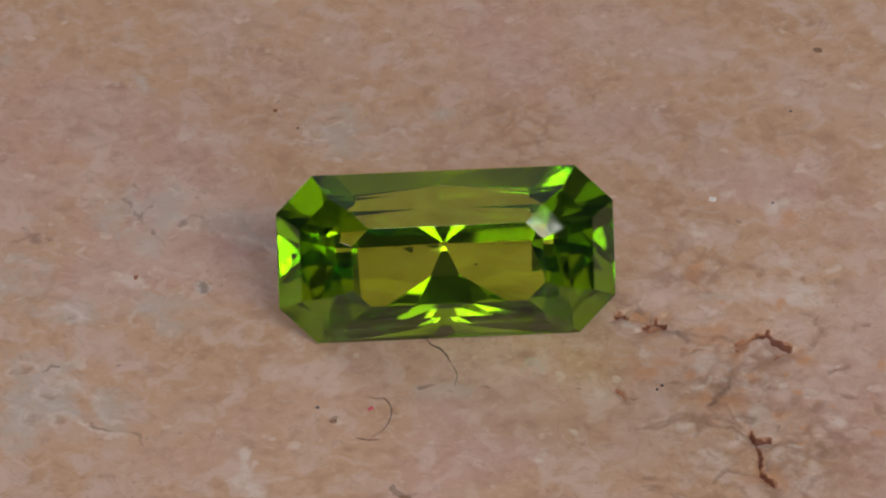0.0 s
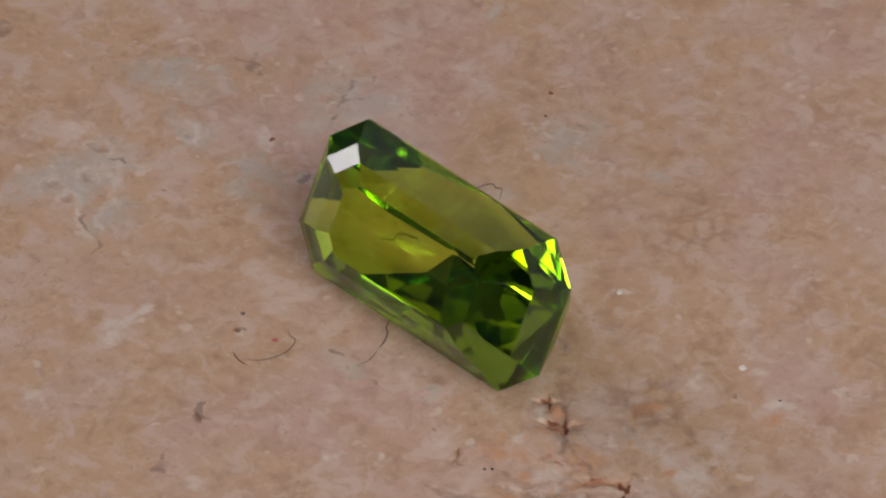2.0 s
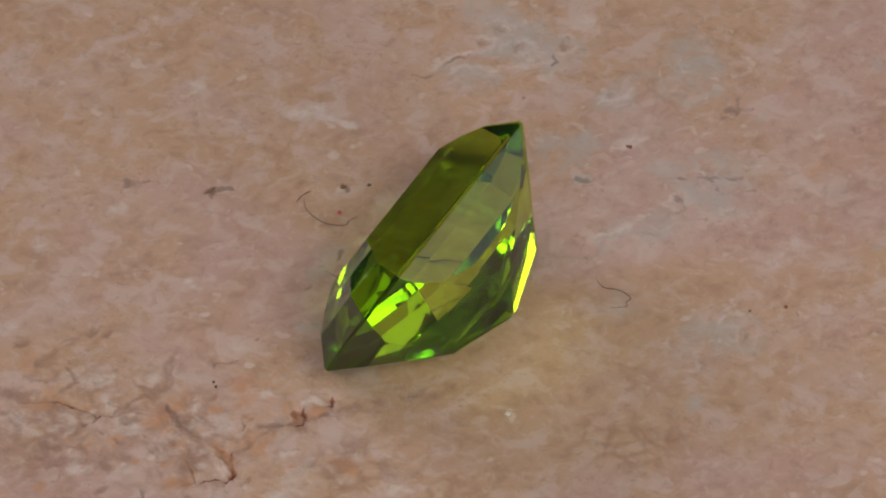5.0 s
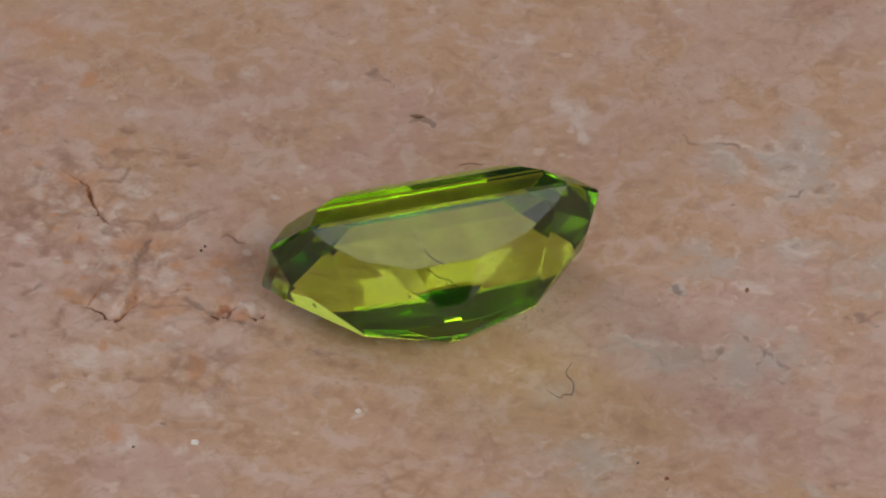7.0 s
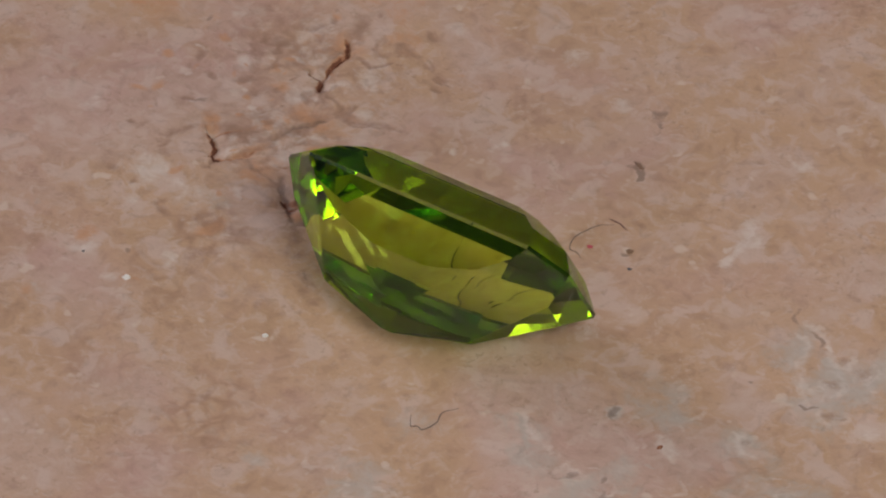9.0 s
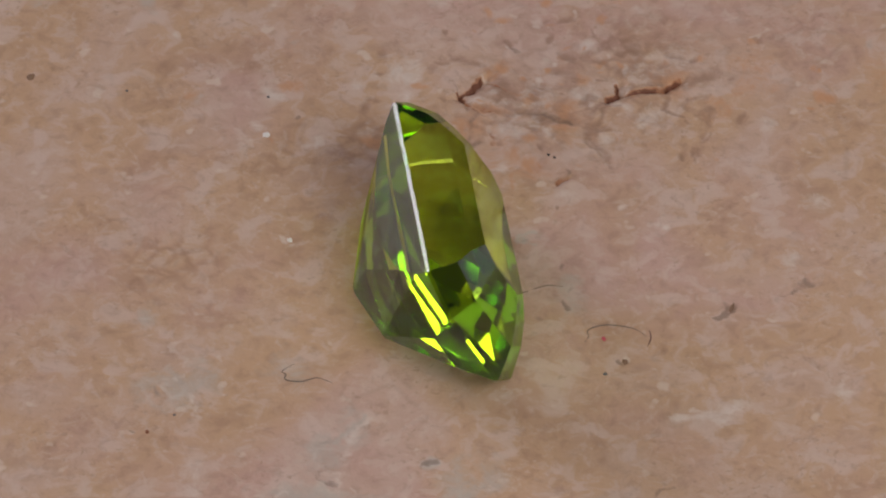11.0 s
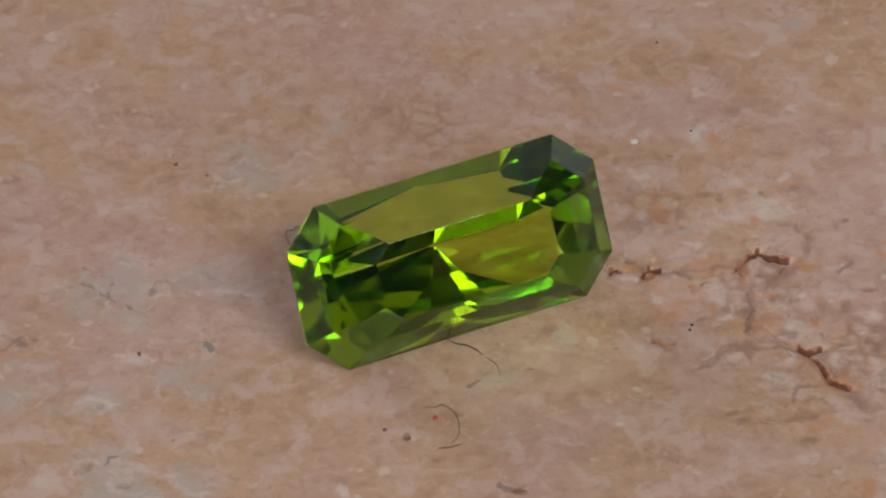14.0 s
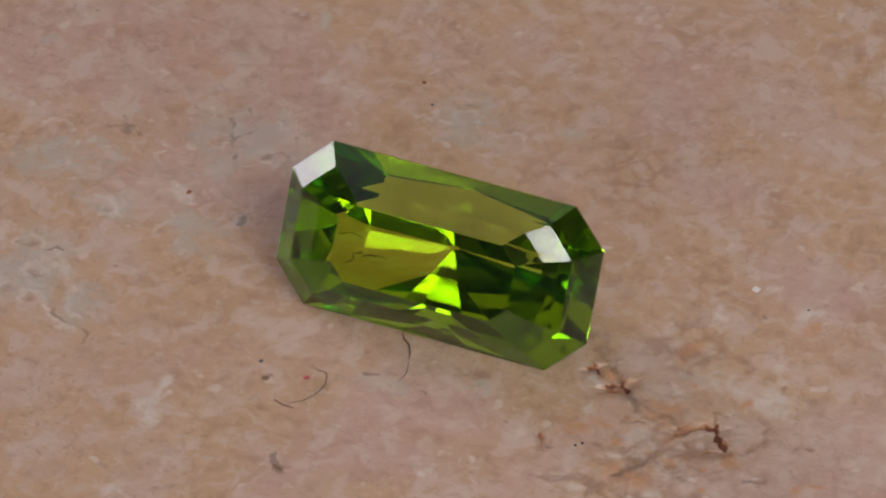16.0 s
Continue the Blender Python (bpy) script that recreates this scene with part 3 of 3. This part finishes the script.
    z = np.where(ring > 74.7, -1.0, -down)
    top = np.stack((flat_x, flat_y, z), -1) * MM
    bottom = np.array([(sx * 0.0748, sy * 0.0748, -TILE) for sx, sy in ((-1, -1), (1, -1), (1, 1), (-1, 1))])
    i, j = np.meshgrid(np.arange(n - 1), np.arange(rows - 1), indexing="xy")
    a = (j * n + i).ravel()
    quads = np.stack((a, a + 1, a + n + 1, a + n), -1).tolist()
    base = n * rows
    south, north = list(range(n)), list(range(n * (rows - 1), base))
    west, east = list(range(0, base, n)), list(range(n - 1, base, n))
    quads += [[base, base + 1] + south[::-1], [base + 1, base + 2] + east[::-1],
              [base + 2, base + 3] + north, [base + 3, base] + west, [base + 3, base + 2, base + 1, base]]
    data = bpy.data.meshes.new("stone_tile")
    data.from_pydata(np.concatenate((top, bottom)).tolist(), [], quads)
    data.materials.append(STONE)
    data.polygons.foreach_set("use_smooth", [k < (n - 1) * (rows - 1) for k in range(len(quads))])
    for name, field in m.fields.items():
        data.attributes.new(name, "FLOAT", "POINT").data.foreach_set("value", np.append(field, [0, 0, 0, 0]).astype(np.float32))
    data.update()
    return new("stone_tile", data)


tile = tagged(stone_tile(), "pinkish beige travertine tile with rust-brown pits and grey patches", "stone tile")


# ---- the cut gem ----
PX = 0.0200484 * MM       # unit of the gem's plan


def octagon(a, b, ca, cb, z):
    return [Vector((sx * x, sy * y, z)) for sx in (-1, 1) for sy in (-1, 1) for x, y in ((a, b - cb), (a - ca, b))]


def mirrored(*places):
    return [Vector((sx * x, sy * y, z)) for sx in (-1, 1) for sy in (-1, 1) for x, y, z in places]


def cut_gem():
    # crown: girdle, three steps, table
    points = octagon(296.6, 150.5, 65.5, 65.5, 3.5) + octagon(296.6, 150.5, 65.5, 65.5, -3.5)
    points += octagon(257.3, 118.0, 53.0, 53.0, 45.0)
    points += octagon(212.5, 98.2, 43.0, 43.0, 67.0)
    points += octagon(168.0, 70.0, 30.5, 30.5, 85.0)
    # pavilion: steep crescent facets along the sides, a fan of facets down to the culet
    points += mirrored(*((x, 150.5 - 0.532 * d, -3.5 - d) for x, d in ((58, 88), (150, 62), (207, 25))))
    points += mirrored((270, 40, -54), (154, 4, -160), (26, 51, -152))
    points += [Vector((0, 0, -201.4))]
    bm = bmesh.new()
    for p in points:
        bm.verts.new(p * PX)
    hull = bmesh.ops.convex_hull(bm, input=bm.verts[:])
    bmesh.ops.delete(bm, geom=[g for g in hull["geom_interior"] if isinstance(g, bmesh.types.BMVert)], context="VERTS")
    bmesh.ops.dissolve_limit(bm, angle_limit=radians(0.6), verts=bm.verts[:], edges=bm.edges[:])
    # the culet is a tiny flat
    bmesh.ops.bisect_plane(bm, geom=bm.verts[:] + bm.edges[:] + bm.faces[:], dist=1e-9, plane_co=(0, 0, -198.2 * PX), plane_no=(0, 0, -1), clear_outer=True)
    bmesh.ops.holes_fill(bm, edges=[e for e in bm.edges if e.is_boundary])
    bmesh.ops.recalc_face_normals(bm, faces=bm.faces[:])
    bmesh.ops.bevel(bm, geom=bm.edges[:], offset=0.000004, segments=1, affect="EDGES")
    return mesh_object("gemstone", bm, PERIDOT)


def inclusion(parent, x, y, z, size):
    bm = bmesh.new()
    bmesh.ops.create_icosphere(bm, subdivisions=1, radius=size * PX)
    for v in bm.verts:
        v.co = v.co * (1 + 0.5 * noise.noise(v.co * 9000)) + Vector((x, y, z)) * PX
    tagged(mesh_object("inclusion", bm, GRIT_BLACK, parent), "tiny dark mineral inclusion inside the gem")


gem = tagged(cut_gem(), "yellow-green peridot cut as a long octagon, lying on its side facet", "gemstone")
inclusion(gem, 52.0, -22.0, -70.0, 2.6)
inclusion(gem, -88.0, 18.0, -50.0, 1.8)
GEM_REST = pose(0.2372 * MM, -0.4665 * MM, 2.7567 * MM) @ pose(0, 0, 0, 0, 0, 2.4) @ pose(0, 0, 0, 61.98, 0, 0) @ pose(0, 0, 0, 0, 0.39, 0)
low = min((GEM_REST @ v.co).z for v in gem.data.vertices)
GEM_REST = Matrix.Translation((0, 0, 0.000008 - low)) @ GEM_REST
turning = [(tile, Matrix()), (gem, GEM_REST)]


# ---- fibres and grit on the tile ----
def fibre(way, width, mat, label, lift=0.04):
    """A hair along a way in millimetres, drawn as a bent tube that tapers at both ends."""
    way = [Vector((x, y, 0)) for x, y in way]
    middle = sum(way, Vector()) / len(way)
    ends = [2 * way[0] - way[1]] + way + [2 * way[-1] - way[-2]]
    line = []
    for k in range(1, len(ends) - 2):
        a, b, c, d = ends[k - 1:k + 3]
        for s in range(6):
            t = s / 6
            line.append(0.5 * (2 * b + (c - a) * t + (2 * a - 5 * b + 4 * c - d) * t * t + (3 * b - a - 3 * c + d) * t ** 3))
    line.append(way[-1])
    bm = bmesh.new()
    rings = []
    for k, p in enumerate(line):
        along = (line[min(k + 1, len(line) - 1)] - line[max(k - 1, 0)]).normalized()
        side = along.cross(Vector((0, 0, 1)))
        r = width / 2 * (0.35 + 0.65 * min(1, 4 * min(k, len(line) - 1 - k) / len(line))) * (1 + 0.25 * noise.noise(p * 3))
        centre = p - middle + Vector((0, 0, r + lift * (0.5 + 0.5 * noise.noise(p * 0.9))))
        rings.append([bm.verts.new((centre + r * (math.cos(q) * side + math.sin(q) * Vector((0, 0, 1)))) * MM) for q in (0.0, 1.257, 2.513, 3.77, 5.027)])
    for a, b in zip(rings, rings[1:]):
        for k in range(5):
            bm.faces.new((a[k], a[(k + 1) % 5], b[(k + 1) % 5], b[k]))
    bm.faces.new(rings[0][::-1])
    bm.faces.new(rings[-1])
    ob = tagged(mesh_object("fibre", bm, mat, smooth=True), label, "fibre", "loose fibres on the tile")
    turning.append((ob, pose(middle.x * MM, middle.y * MM, 0.0)))


def grain(x, y, long, wide, high, mat, name, label, turn=0.0, group=""):
    """A broken grain of dust with an uneven, faceted body."""
    bm = bmesh.new()
    bmesh.ops.create_icosphere(bm, subdivisions=2, radius=1.0)
    for v in bm.verts:
        k = 1 + 0.7 * noise.noise(v.co * 1.7 + Vector((x, y, 0)))
        v.co = Vector((v.co.x * long / 2, v.co.y * wide / 2, (v.co.z + 0.6) * high / 2)) * k * MM
    ob = tagged(mesh_object(name, bm, mat), label, name.split("_")[-1], group)
    turning.append((ob, pose(x * MM, y * MM, 0.0, 0, 0, turn)))


fibre([(-0.56, -1.85), (-0.3, -2.28), (-0.02, -2.48), (0.22, -2.85), (0.33, -3.18)], 0.06, FIBRE_DARK, "short dark fibre curling out beside the gem")
fibre([(0.38, -3.3), (0.5, -3.6), (0.58, -3.95), (0.47, -4.44)], 0.038, FIBRE_GREY, "thin grey fibre lying on the stone")
fibre([(-2.59, -4.92), (-2.3, -5.08), (-1.96, -5.11), (-1.74, -5.77), (-2.0, -6.66), (-2.5, -7.12)], 0.036, FIBRE_GREY, "thin curved grey fibre round a pink speck")
fibre([(-3.03, -7.11), (-2.6, -7.26), (-2.16, -7.25)], 0.045, FIBRE_RED, "short russet fibre lying on the stone")
fibre([(-3.92, 4.11), (-3.6, 4.63), (-3.74, 5.2), (-3.58, 5.75), (-3.3, 5.72), (-3.11, 5.84), (-2.76, 5.37)], 0.04, FIBRE_GREY, "hooked grey fibre lying on the stone")
grain(-2.49, -5.61, 0.2, 0.15, 0.12, LINT_PINK, "lint_speck", "bright pink speck of lint on the stone", 30)
grain(-3.78, -6.24, 0.26, 0.2, 0.1, GRIT_BROWN, "grit_speck", "dark brown grit speck on the stone", 20, "grit on the tile")
grain(-4.34, -5.48, 0.16, 0.16, 0.06, GRIT_GREY, "grit_speck", "small grey grit speck on the stone", 0, "grit on the tile")
grain(7.59, -4.78, 0.1, 0.1, 0.08, GRIT_BLACK, "grit_speck", "tiny black grit speck, one of a pair", 0, "grit on the tile")
grain(7.76, -4.58, 0.11, 0.1, 0.08, GRIT_BLACK, "grit_speck", "tiny black grit speck, one of a pair", 0, "grit on the tile")
grain(-5.88, 10.77, 0.17, 0.14, 0.1, GRIT_RED, "grit_speck", "tiny rust-red grit speck on the stone", 0, "grit on the tile")
grain(-5.06, 9.76, 0.1, 0.1, 0.06, GRIT_GREY, "grit_speck", "small grey grit speck on the stone", 0, "grit on the tile")
grain(13.92, 13.8, 0.34, 0.26, 0.1, GRIT_BROWN, "grit_speck", "dark brown grit speck on the stone", -20, "grit on the tile")
grain(12.82, 10.35, 0.12, 0.1, 0.06, GRIT_GREY, "grit_speck", "small grey grit speck on the stone", 0, "grit on the tile")
grain(11.98, 5.25, 0.12, 0.09, 0.06, GRIT_GREY, "grit_speck", "small grey grit speck on the stone", 40, "grit on the tile")
grain(-10.81, 1.6, 0.26, 0.15, 0.1, GRIT_RED, "grit_speck", "rust-red grit speck on the stone", 70, "grit on the tile")
grain(-1.27, -10.28, 0.55, 0.14, 0.08, GRIT_BROWN, "grit_speck", "drawn-out dark brown grit speck", 160, "grit on the tile")
grain(3.92, 5.06, 0.22, 0.2, 0.1, CHIP_WHITE, "stone_chip", "small white chip of stone", 0, "white chips on the tile")
grain(9.84, 5.48, 0.3, 0.26, 0.1, CHIP_WHITE, "stone_chip", "small white chip of stone", 0, "white chips on the tile")


# ---- the turning ----
def motions():
    for ob, rest in turning:
        walk(ob, [(0.5 * k, pose(0, 0, 0, 0, 0, SPEED * 0.5 * k) @ rest) for k in range(33)])


motions()
